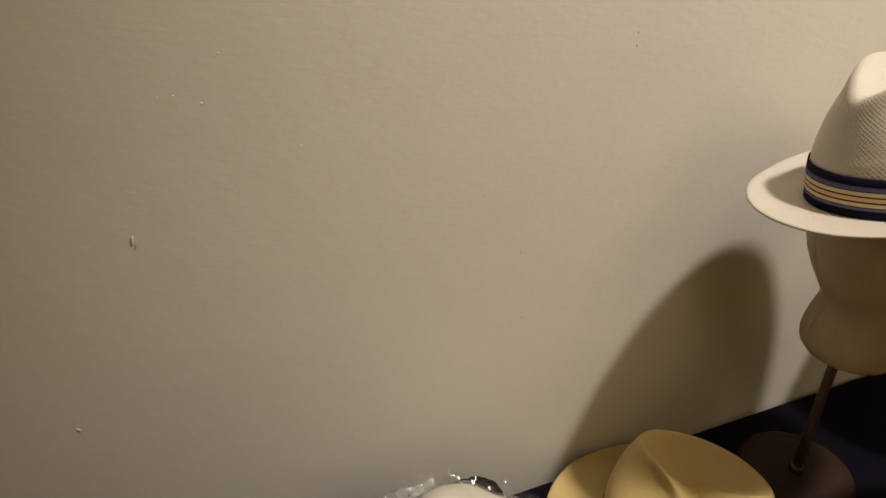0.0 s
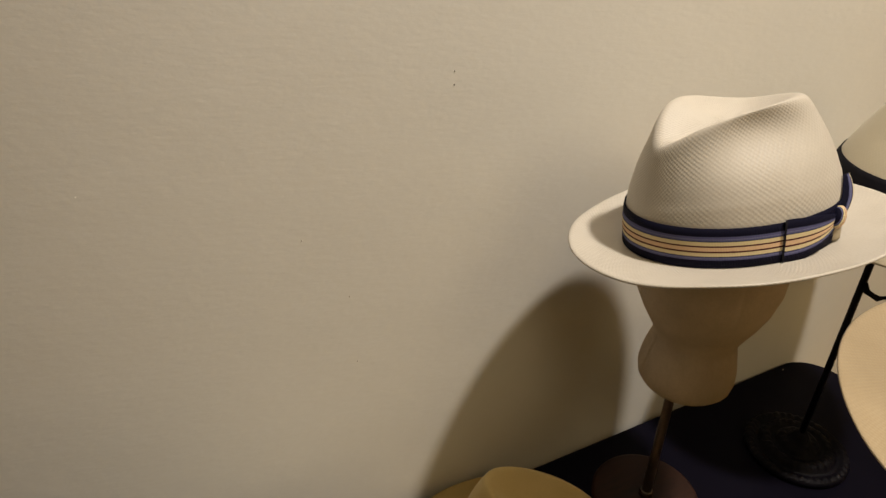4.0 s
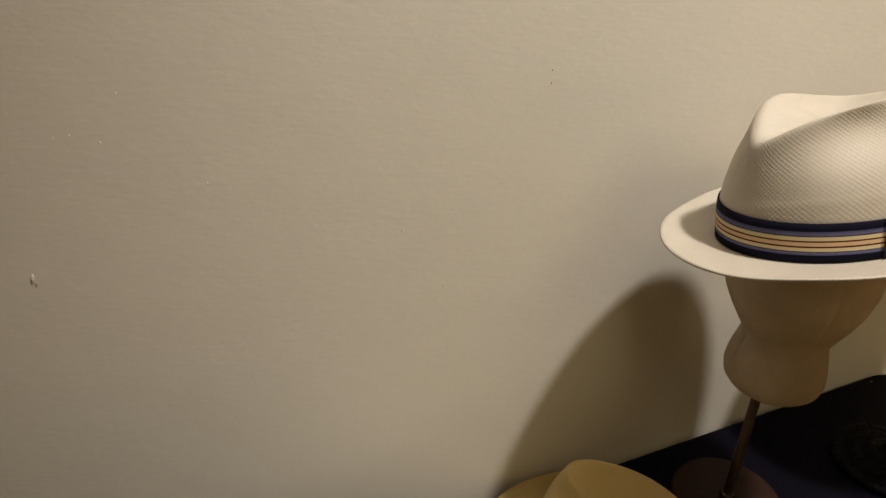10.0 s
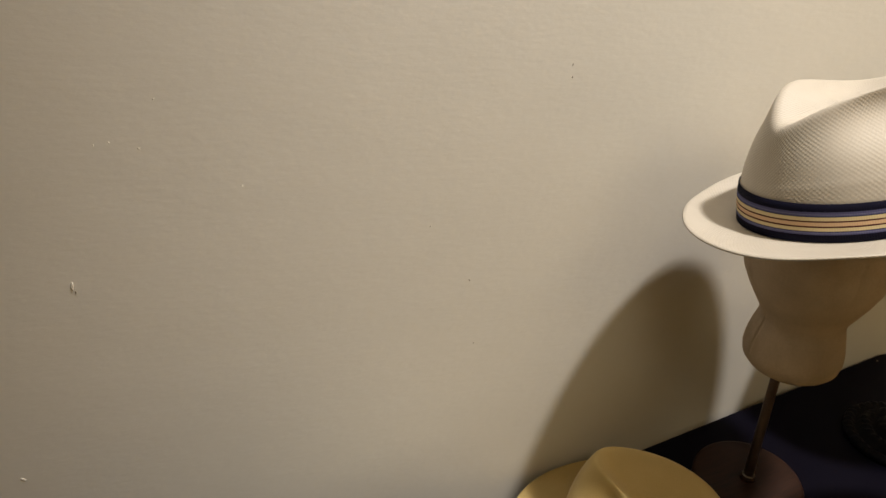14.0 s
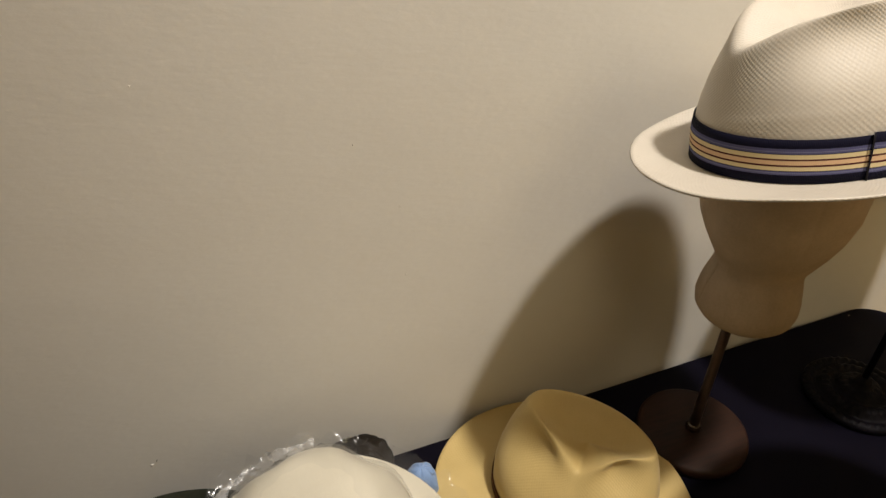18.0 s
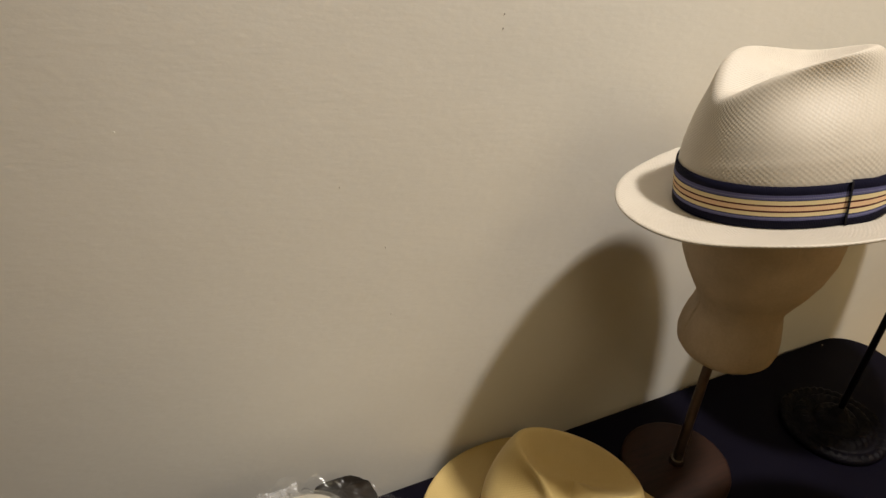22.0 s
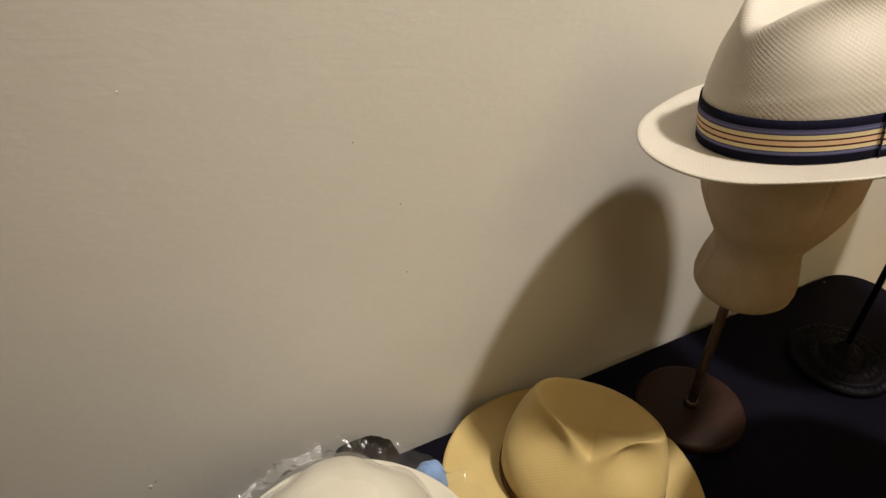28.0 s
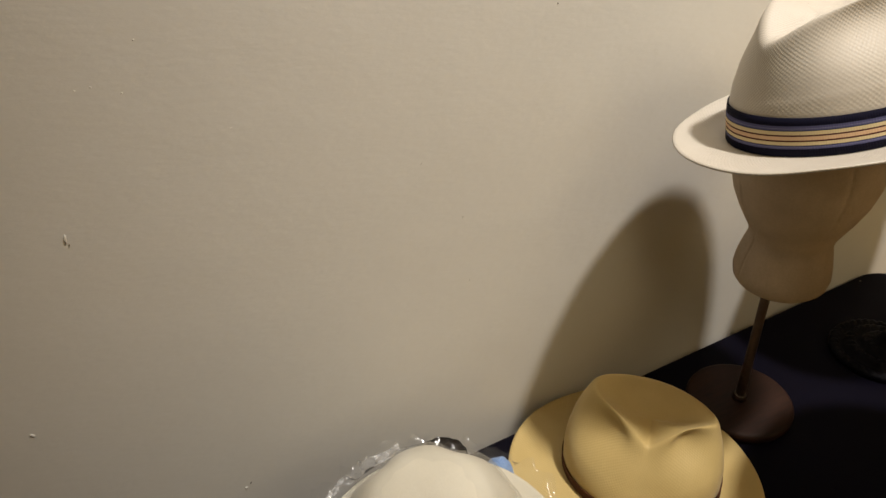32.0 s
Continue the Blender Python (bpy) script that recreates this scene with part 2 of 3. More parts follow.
FILM = clear_film(cloudy=0.14)
FILM_EDGE = clear_film("crumpled_film", 1.3, 0.55)
PLASTER = mottled("bare_plaster", (0.64, 0.61, 0.55), (0.76, 0.73, 0.67), 300.0, 0.9, 900.0, 0.0008)
DARK_SPOT = mottled("pin_hole", (0.10, 0.08, 0.06), (0.20, 0.16, 0.12), 500.0, 0.9, 900.0, 0.0004)


# ---- mesh helpers ----
def link_mesh(name, verts, faces, mat, parent=None, label="", uvs=None, smooth=True):
    me = bpy.data.meshes.new(name)
    me.from_pydata([tuple(v) for v in verts], [], faces)
    if uvs is not None:
        layer = me.uv_layers.new(name="UVMap")
        flat = [c for f in uvs for pair in f for c in pair]
        layer.data.foreach_set("uv", flat)
    me.materials.append(mat)
    if smooth:
        me.shade_smooth()
    me.update()
    ob = new(name, me)
    ob.parent = parent
    if label:
        ob["label"] = label
    return ob


def part(name, bm, mat, parent=None, label="", smooth=False):
    me = bpy.data.meshes.new(name)
    bm.to_mesh(me)
    bm.free()
    me.materials.append(mat)
    if smooth:
        me.shade_smooth()
    ob = new(name, me)
    ob.parent = parent
    if label:
        ob["label"] = label
    return ob


def thing(name, place, label, category, group="", turn=0.0, kind=""):
    ob = new(name)
    ob.empty_display_size = 0.02
    ob.matrix_world = pose(*place, 0, 0, turn)
    return tagged(ob, label, category, group, kind)


def grid(rows, closed=True, uv=None, flip=False, caps=(False, False)):
    """Verts, faces and UVs of a sheet from an array rows x columns x 3. closed: the columns join up."""
    r, c, _ = rows.shape
    verts = rows.reshape(-1, 3)
    faces, uvs = [], []
    for i in range(r - 1):
        for j in range(c if closed else c - 1):
            k = (j + 1) % c
            f = [i * c + j, i * c + k, (i + 1) * c + k, (i + 1) * c + j]
            faces.append(f[::-1] if flip else f)
            if uv is not None:
                four = [tuple(uv[i, j]), tuple(uv[i, j + 1]), tuple(uv[i + 1, j + 1]), tuple(uv[i + 1, j])]
                uvs.append(four[::-1] if flip else four)
    for cap, row in zip(caps, (0, r - 1)):
        if cap:
            f = [row * c + j for j in range(c)]
            f = f[::-1] if (row == 0) != flip else f
            faces.append(f)
            if uv is not None:
                uvs.append([(0.0, 0.0)] * c)
    return verts, faces, (uvs if uv is not None else None)


def metric_uv(rows):
    """UVs in metres: across columns by the mean length round, along rows by the length gone."""
    r, c, _ = rows.shape
    around = np.linalg.norm(np.roll(rows, -1, 1) - rows, axis=2)
    widest = around.sum(1).max()
    u = np.tile(np.linspace(0, widest, c + 1), (r, 1))
    along = np.linalg.norm(np.diff(rows, axis=0), axis=2).mean(1)
    v = np.r_[0, np.cumsum(along)][:, None] * np.ones((1, c + 1))
    return np.stack([u, v], -1)


def lathe(name, profile, mat, parent=None, label="", sides=48, at=(0, 0, 0), wobble=0.0):
    """A turned solid from (radius, height) pairs, closed at both ends."""
    th = np.linspace(0, 2 * np.pi, sides, endpoint=False)
    rows = []
    for n, (r, z) in enumerate(profile):
        rr = r * (1 + wobble * np.sin(3 * th + n) * 0.5 + wobble * np.sin(11 * th + 2.3 * n))
        rows.append(np.stack([at[0] + rr * np.cos(th), at[1] + rr * np.sin(th), np.full(sides, at[2] + z)], -1))
    rows = np.array(rows)
    v, f, uv = grid(rows, True, metric_uv(rows), False, (True, True))
    return link_mesh(name, v, f, mat, parent, label, uv)


def box(name, lo, hi, mat, parent=None, label="", bevel=0.0, segments=2):
    bm = bmesh.new()
    bmesh.ops.create_cube(bm, size=1.0)
    lo, hi = Vector(lo), Vector(hi)
    for v in bm.verts:
        v.co = Vector([(lo[i] + hi[i]) / 2 + v.co[i] * (hi[i] - lo[i]) for i in range(3)])
    if bevel:
        bmesh.ops.bevel(bm, geom=bm.edges[:], offset=bevel, segments=segments, affect="EDGES", clamp_overlap=True)
    return part(name, bm, mat, parent, label)


def tube(name, points, radius, mat, parent=None, label="", sides=10):
    """A rod along points."""
    pts = [Vector(p) for p in points]
    rows = []
    for i, p in enumerate(pts):
        d = (pts[min(i + 1, len(pts) - 1)] - pts[max(i - 1, 0)]).normalized()
        a = d.orthogonal().normalized()
        b = d.cross(a)
        rr = radius[i] if isinstance(radius, (list, tuple)) else radius
        rows.append([p + rr * (math.cos(t) * a + math.sin(t) * b) for t in np.linspace(0, 2 * math.pi, sides, endpoint=False)])
    v, f, uv = grid(np.array(rows), True, None, False, (True, True))
    return link_mesh(name, v, f, mat, parent, label)


# ---- the room ----
X0, X1, Y0, Y1, CEILING = -3.2, 2.6, -4.0, 0.01, 3.35


def slab(name, lo, hi, mat, label, category):
    return tagged(box(name, lo, hi, mat), label, category, "", "structure")


slab("floor", (X0 - 0.1, Y0 - 0.1, -0.1), (X1 + 0.1, Y1 + 0.1, 0.0), FLOOR, "brown stained wooden floor under the table", "floor")
slab("ceiling", (X0 - 0.1, Y0 - 0.1, CEILING), (X1 + 0.1, Y1 + 0.1, CEILING + 0.1), CEIL, "plain white painted flat ceiling", "ceiling")
slab("wall_west", (X0 - 0.1, Y0, 0.0), (X0, Y1, CEILING), SIDE, "plain taupe painted side wall", "wall")
slab("wall_east", (X1, Y0, 0.0), (X1 + 0.1, Y1, CEILING), SIDE, "plain taupe painted side wall", "wall")
slab("wall_south", (X0 - 0.1, Y0 - 0.1, 0.0), (X1 + 0.1, Y0, CEILING), SIDE, "plain taupe painted wall facing the table", "wall")
slab("wall_north", (X0 - 0.1, Y1, 0.0), (X1 + 0.1, Y1 + 0.1, CEILING), WALL, "beige painted wall with small chips and pin holes", "wall")
slab("baseboard", (X0, Y1 - 0.014, 0.0), (X1, Y1 - 0.001, 0.09), PAINT, "white painted baseboard along the wall", "baseboard")


def wall_mark(name, x, z, w, h, mat, label, lean=0.0, proud=0.0007):
    """A small flake or hole on the wall: an uneven little mound."""
    sides, rnd = 9, random.Random(int(abs(x * 991 + z * 577)))
    rim, mid = [], []
    for k in range(sides):
        a = 2 * math.pi * k / sides
        q = rnd.uniform(0.7, 1.25)
        u, v = w / 2 * q * math.cos(a), h / 2 * q * math.sin(a)
        c, s = math.cos(lean), math.sin(lean)
        rim.append((x + u * c - v * s, Y1 + 0.0002, z + u * s + v * c))
        mid.append((x + 0.5 * (u * c - v * s), Y1 - proud, z + 0.5 * (u * s + v * c)))
    verts = rim + mid
    faces = [(k, (k + 1) % sides, sides + (k + 1) % sides, sides + k) for k in range(sides)] + [tuple(range(sides, 2 * sides))]
    ob = link_mesh(name, verts, faces, mat, None, "", None, False)
    return tagged(ob, label, "wall mark")


for x, z in ((-0.226, 1.305), (-0.226, 1.293), (-0.335, 1.095), (-0.331, 1.012), (-0.376, 1.167)):
    tagged(wall_mark("pin_hole", x, z, 0.0011, 0.0016, DARK_SPOT, "tiny dark pin hole in beige wall"), group="pin holes in the wall")
wall_mark("paint_chip", -0.686, 1.181, 0.0028, 0.008, PLASTER, "narrow upright chip in beige paint, pale plaster", -0.12, 0.0016)
wall_mark("paint_chip", -0.685, 1.175, 0.0008, 0.003, DARK_SPOT, "dark notch beneath a paint chip", 0.1, 0.0012)
wall_mark("paint_chip", -0.776, 0.999, 0.003, 0.006, PLASTER, "small pale chip in beige paint", 0.6, 0.0008)
wall_mark("paint_chip", -0.621, 0.827, 0.005, 0.007, PLASTER, "pale chipped spot low on beige wall", -0.5, 0.0007)
wall_mark("paint_chip", -0.615, 0.833, 0.0008, 0.004, DARK_SPOT, "dark scratch beside a pale chip", -0.7, 0.0010)
for x, z, size in ((-0.630, 1.294, 0.0022), (-0.611, 1.286, 0.0028), (-0.592, 1.322, 0.0026), (-0.541, 1.2415, 0.0024), (-0.641, 1.2935, 0.0018)):
    tagged(wall_mark("paint_fleck", x, z, 0.7 * size, 0.7 * size, WALL, "tiny raised fleck under the beige paint", 0.0, 0.00045), group="flecks in the wall paint")

hook = thing("wall_hook", (-0.473, Y1, 1.477), "small dark metal hook on the beige wall", "hook")
lathe("plate", [(0.0005, 0.0), (0.011, 0.0005), (0.011, 0.0020), (0.006, 0.0032)], BRONZE, hook, "round wall plate", 20).matrix_basis = pose(0, 0, 0, 90, 0, 0)
tube("prong", [(0, -0.003, 0), (-0.006, -0.012, -0.001), (-0.018, -0.022, -0.002), (-0.032, -0.028, -0.003)], [0.0042, 0.0042, 0.0042, 0.0044], BRONZE, hook, "bent prong")
lathe("tip", [(0.001, -0.0055), (0.0042, -0.0040), (0.0056, 0.0), (0.0042, 0.0040), (0.001, 0.0055)], BRONZE, hook, "rounded end", 16, (-0.035, -0.0285, -0.003))


# ---- the table ----
TOP = 0.76


def rounded_slab(name, x0, x1, y0, y1, z0, z1, radius, mat, parent, edge=0.004):
    pts = []
    for cx, cy, a0 in ((x1 - radius, y1 - radius, 0), (x0 + radius, y1 - radius, 90), (x0 + radius, y0 + radius, 180), (x1 - radius, y0 + radius, 270)):
        for k in range(13):
            a = radians(a0 + 90 * k / 12)
            pts.append((cx + radius * math.cos(a), cy + radius * math.sin(a), math.cos(a), math.sin(a)))
    rows = []
    for inset, z in ((edge, z0), (0.0, z0 + edge), (0.0, z1 - edge), (edge * 0.3, z1 - edge * 0.3), (edge, z1)):
        rows.append([(p[0] - p[2] * inset, p[1] - p[3] * inset, z) for p in pts])
    v, f, _ = grid(np.array(rows), True, None, False, (True, True))
    return link_mesh(name, v, f, mat, parent, "", None, False)


TX0, TX1, TY0, TY1 = -1.05, 0.456, -0.52, 0.0
table = thing("table", (0, -0.004, 0), "black lacquered table with rounded corners, against a wall", "table", "", 1.6)
rounded_slab("tabletop", TX0, TX1, TY0, TY1, TOP - 0.03, TOP, 0.060, BLACK, table)
for x in (TX0 + 0.09, TX1 - 0.09):
    for y in (TY0 + 0.07, TY1 - 0.07):
        lathe("leg", [(0.016, 0.0), (0.019, 0.01), (0.026, 0.5), (0.030, 0.64), (0.030, TOP - 0.031)], BLACK, table, "", 20, (x, y, 0))
for lo, hi in (((TX0 + 0.09, TY0 + 0.06, TOP - 0.11), (TX1 - 0.09, TY0 + 0.078, TOP - 0.031)),
               ((TX0 + 0.09, TY1 - 0.078, TOP - 0.11), (TX1 - 0.09, TY1 - 0.06, TOP - 0.031)),
               ((TX0 + 0.08, TY0 + 0.08, TOP - 0.11), (TX0 + 0.098, TY1 - 0.08, TOP - 0.031)),
               ((TX1 - 0.098, TY0 + 0.08, TOP - 0.11), (TX1 - 0.08, TY1 - 0.08, TOP - 0.031))):
    box("apron", lo, hi, BLACK, table, "", 0.002)


# ---- hats ----
class Hat:
    """A fedora. Local x is its front, y its left; z = 0 where the crown meets the brim.
    ridge: how far it reaches to the front and back, its width, the bluntness of its point, and its shift to the left.
    top: height of the ridge, its drop at the front and how wide that drop is; bumps: (angle, spread, rise) along it.
    wall: how the crown closes in towards the front, sides and back, and the share of it that stands upright.
    dents: (angle, spread, height, spread below, spread above, depth) of the pinches."""

    def __init__(self, a, b, ridge, top, bumps=(), wall=(1.4, 2.0, 1.6, 0.2), dents=(), hollow=0.014, melt=10, fold=0.0, sides=144):
        self.a, self.b, self.ridge, self.top, self.bumps = a, b, ridge, top, bumps
        self.wall, self.dents, self.hollow, self.melt, self.fold = wall, dents, hollow, melt, fold
        self.th = np.linspace(-np.pi, np.pi, sides, endpoint=False)

    def rim(self, th):
        """The ridge round the hollow top: a drop shape with its point to the front."""
        front, back, wide, blunt, sway = self.ridge
        high, drop, spread = self.top
        x = self.a * ((front + back) / 2 + (front - back) / 2 * np.cos(th))
        y = self.b * wide * np.sin(th) * (np.abs(np.sin(th / 2)) + 1e-6) ** blunt + sway
        z = high - drop * np.exp(-((th / spread) ** 2))
        for at, width, rise in self.bumps:
            z = z + rise * np.exp(-(((((th - at) + np.pi) % (2 * np.pi) - np.pi) / width) ** 2))
        return x, y, z

    def side(self, th, v):
        """The crown's wall at a share v of its height."""
        x1, y1, z1 = self.rim(th)
        ahead, behind = np.maximum(np.cos(th), 0) ** 2, np.maximum(-np.cos(th), 0) ** 2
        front, flank, back, upright = self.wall
        p = flank + (front - flank) * ahead + (back - flank) * behind
        w = np.clip((v - upright) / (1 - upright), 0, 1) ** p
        x0, y0 = self.a * np.cos(th), self.b * np.sin(th)
        push = 0 * th
        for at, spread, level, below, above, depth in self.dents:
            turn = ((th - at) + np.pi) % (2 * np.pi) - np.pi
            push = push + depth * np.exp(-((turn / spread) ** 2)) * np.exp(-(((v - level) / np.where(v < level, below, above)) ** 2))
        push = push - self.a * self.fold * v * (np.sin(6 * th + 0.9) + 0.5 * np.sin(11 * th)) * np.sin(np.clip(v, 0, 1) * 3.1)
        n = np.stack([np.cos(th) / self.a, np.sin(th) / self.b], -1)
        n /= np.linalg.norm(n, axis=1)[:, None]
        return np.stack([x0 + (x1 - x0) * w - n[:, 0] * push, y0 + (y1 - y0) * w - n[:, 1] * push, z1 * v], -1)

    def crown(self, name, mat, parent, label=""):
        th = self.th
        rows = [self.side(th, v) for v in np.linspace(0.0, 1.0, 44)]
        x1, y1, z1 = self.rim(th)
        cx, cy, cz = self.a * (self.ridge[0] + self.ridge[1]) * 0.4, self.ridge[4], float(np.mean(z1)) - 0.002
        for s in np.linspace(0, 1, 20)[1:]:
            k = 1 - s
            sink = self.hollow * (1 - k**2.2)
            rows.append(np.stack([cx + (x1 - cx) * k, cy + (y1 - cy) * k, cz + (z1 - cz) * k - sink], -1))
        rows = np.array(rows)
        for n in range(self.melt):
            soft = rows.copy()
            inner = (rows[:-2] + rows[2:]) / 2
            soft[1:-1] = 0.5 * rows[1:-1] + 0.25 * inner + 0.25 * (np.roll(rows, 1, 1) + np.roll(rows, -1, 1))[1:-1] / 2
            rows[20:52] = soft[20:52]
        uv = metric_uv(rows)
        v, f, uvs = grid(rows, True, uv, False, (False, True))
        return link_mesh(name, v, f, mat, parent, label, uvs)

    def brim(self, name, mat, parent, reach, lift, thick=0.0026, label="", wave=0.0008):
        """reach and lift of the edge: the mean, then by the cosine and sine of the angle and of twice the angle."""
        th, rows_top = self.th, []
        c, s = np.cos(th), np.sin(th)
        terms = np.stack([0 * th + 1, c, s, np.cos(2 * th), np.sin(2 * th)])
        out, rise = np.array(reach) @ terms, np.array(lift) @ terms
        n = np.stack([c / self.a, s / self.b], -1)
        n /= np.linalg.norm(n, axis=1)[:, None]
        for t in np.linspace(0, 1, 17):
            inset = -0.003 * (1 - t)
            z = rise * (0.25 * t + 0.75 * t**2.2) + wave * (np.sin(5 * th + 3 * t) + 0.4 * np.sin(9 * th)) * t
            rows_top.append(np.stack([self.a * c + n[:, 0] * (out * t + inset), self.b * s + n[:, 1] * (out * t + inset), z], -1))
        top = np.array(rows_top)
        edge = top[-1].copy()
        radial = edge - top[-2]
        radial /= np.linalg.norm(radial, axis=1)[:, None]
        low = top.copy()
        low[..., 2] -= thick
        rim1 = edge + radial * thick * 0.45
        rim1[:, 2] -= thick * 0.5
        rows = np.concatenate([top, rim1[None], low[::-1]])
        uv = metric_uv(rows)
        v, f, uvs = grid(rows, True, uv, True)
        return link_mesh(name, v, f, mat, parent, label, uvs)

    def wrap(self, name, mat, parent, z0, z1, out=0.0016, th=None, label="", squeeze=None, rows=7, uvv=(0.0, 1.0), across=False, centre=0.5):
        """A ribbon round the crown between two heights, or over a stretch of it."""
        closed = th is None
        th = self.th if closed else th
        _, _, top = self.rim(th)
        sheet = []
        for k in np.linspace(0, 1, rows):
            q = k if squeeze is None else centre + (k - centre) * squeeze
            base = self.side(th, np.clip((z0 + (z1 - z0) * q) / top, 0, 1))
            n = np.stack([np.cos(th) / self.a, np.sin(th) / self.b, 0 * th], -1)
            n /= np.linalg.norm(n, axis=1)[:, None]
            sheet.append(base + n * (out if np.ndim(out) == 0 else np.asarray(out)[:, None]))
        sheet = np.array(sheet)
        inner = sheet.copy()
        n = np.stack([np.cos(th) / self.a, np.sin(th) / self.b, 0 * th], -1)
        n /= np.linalg.norm(n, axis=1)[:, None]
        inner -= 0.0011 * n
        rows3 = np.concatenate([inner[:1], sheet, inner[-1:]])
        r, c, _ = rows3.shape
        length = np.linalg.norm(np.diff(sheet[0], axis=0), axis=1).sum()
        vs = np.r_[uvv[0], np.linspace(uvv[0], uvv[1], rows), uvv[1]] * 0.996 + 0.002
        uv = np.stack([np.tile(np.linspace(0, length, c + 1), (r, 1)), np.tile(vs[:, None], (1, c + 1))], -1)
        if across:
            uv = np.stack([np.tile(vs[:, None] * 0.02, (1, c + 1)), np.tile(np.linspace(uvv[0], uvv[1], c + 1), (r, 1))], -1)
        v, f, uvs = grid(rows3, closed, uv)
        return link_mesh(name, v, f, mat, parent, label, uvs)


# hat on the linen head, its front towards -x, leaning to the wall
HAT1 = (-0.0293, -0.1523, 1.1838)
hat1 = thing("straw_fedora", HAT1, "cream woven straw fedora with navy and cream striped ribbon band", "hat", "straw hats")
hat1.matrix_world = pose(*HAT1, 7.1, 5.9, 168.5)
h = Hat(0.0944, 0.0704, (0.80, -0.49, 0.62, 0.2, 0.0062), (0.1206, 0.027, 0.80), ((2.2, 0.8, 0.0062), (-0.9, 0.6, 0.0095), (-2.3, 0.6, -0.0067)),
        (1.25, 2.5, 1.45, 0.22), ((1.55, 0.60, 0.84, 0.20, 0.12, 0.018), (-1.3, 0.55, 0.83, 0.18, 0.12, 0.010)), 0.013, 24)
h.crown("crown", STRAW_CREAM, hat1)
h.brim("brim", STRAW_CREAM, hat1, (0.0485, -0.0033, 0.0012, 0.0033, -0.0016), (0.0094, -0.0031, 0.0007, -0.0024, -0.0010))
h.wrap("hatband", STRIPES, hat1, 0.001, 0.0350, label="ribbon striped in navy, blue, cream and dark red")
bow_at = 2.17
seg = np.linspace(1.54, bow_at, 26)
h.wrap("bow", STRIPES, hat1, -0.0005, 0.0368, 0.0016 + 0.0032 * np.sin(np.linspace(0.25, 2.8, 26)), seg, "flat bow of the striped ribbon",
       1.03 - 0.70 * np.linspace(0, 1, 26) ** 2.0, centre=0.60)
h.wrap("stitch", BLACK_RIBBON, hat1, -0.001, 0.0368, 0.0034, np.linspace(1.530, 1.548, 4), "dark fold at the end of the bow")


def ribbon_loop(hat, name, th0, th1, z0, z1, wide, mat, parent, label):
    """A stretch of ribbon that stands on its edge against the crown and climbs from the knot."""
    k = np.linspace(0, 1, 16)
    th, z = th0 + (th1 - th0) * k**0.8, z0 + (z1 - z0) * k
    _, _, top = hat.rim(th)
    base = np.array([hat.side(np.array([a]), np.array([q]))[0] for a, q in zip(th, z / top)])
    n = np.stack([np.cos(th) / hat.a, np.sin(th) / hat.b, 0 * th], -1)
    n /= np.linalg.norm(n, axis=1)[:, None]
    along = np.stack([-np.sin(th), np.cos(th), 0 * th], -1)
    out = wide * (0.45 + 0.55 * np.sin(0.3 + 2.5 * k))[:, None]
    a, b = base + n * 0.0006 - along * 0.003, base + n * out + along * 0.004
    rows = np.stack([a, b, b + along * 0.0012, a + along * 0.0012], 1)
    uv = np.stack([np.tile((k * 0.04)[:, None], (1, 5)), np.tile(np.array([0.02, 0.31, 0.31, 0.02, 0.02]), (16, 1))], -1)
    v, f, uvs = grid(rows, True, uv, False, (True, True))
    return link_mesh(name, v, f, mat, parent, label, uvs, False)


ribbon_loop(h, "bow_loop", bow_at + 0.03, bow_at + 0.24, 0.020, 0.054, 0.0085, STRIPES, hat1, "second loop of the bow")


def ribbon_knot(hat, th, z, size, lean, mat, parent, label):
    """The pinched middle of the bow: a small plump roll with the stripes running over it."""
    one = np.array([th])
    base = hat.side(one, z / hat.rim(one)[2])[0]
    n = Vector((math.cos(th) / hat.a, math.sin(th) / hat.b, 0)).normalized()
    along = Vector((-n.y, n.x, 0))
    up = Vector((0, 0, 1)) * math.cos(lean) + along * math.sin(lean)
    side = along * math.cos(lean) - Vector((0, 0, 1)) * math.sin(lean)
    rows, k = [], np.linspace(0, 2 * np.pi, 24, endpoint=False)
    for t in np.linspace(-1, 1, 13):
        fat = 0.72 + 0.28 * math.cos(t * 1.5) + 0.04 * math.sin(9 * t)
        rows.append([Vector(base) + n * (0.003 + size[1] * fat * math.cos(a)) + up * (size[2] * fat * math.sin(a)) + side * (size[0] * t) for a in k])
    rows = np.array(rows)
    uv = np.stack([np.tile(np.linspace(0, 0.03, 25), (13, 1)), np.tile(np.linspace(0.22, 0.76, 13)[:, None], (1, 25))], -1)
    v, f, uvs = grid(rows, True, uv, False, (True, True))
    return link_mesh("knot", v, f, mat, parent, label, uvs)


ribbon_knot(h, bow_at + 0.02, 0.0235, (0.0060, 0.0056, 0.0095), 0.45, STRIPES, hat1, "small ribbon knot")
h.wrap("trim_feather", TAN_STITCH, hat1, 0.003, 0.015, 0.002 + 0.003 * np.sin(np.linspace(0.1, 3.0, 10)), np.linspace(bow_at - 0.02, bow_at + 0.16, 10), "pale tuft under the knot")

# linen head on a turned stand
HEAD = (0.0, -0.113)


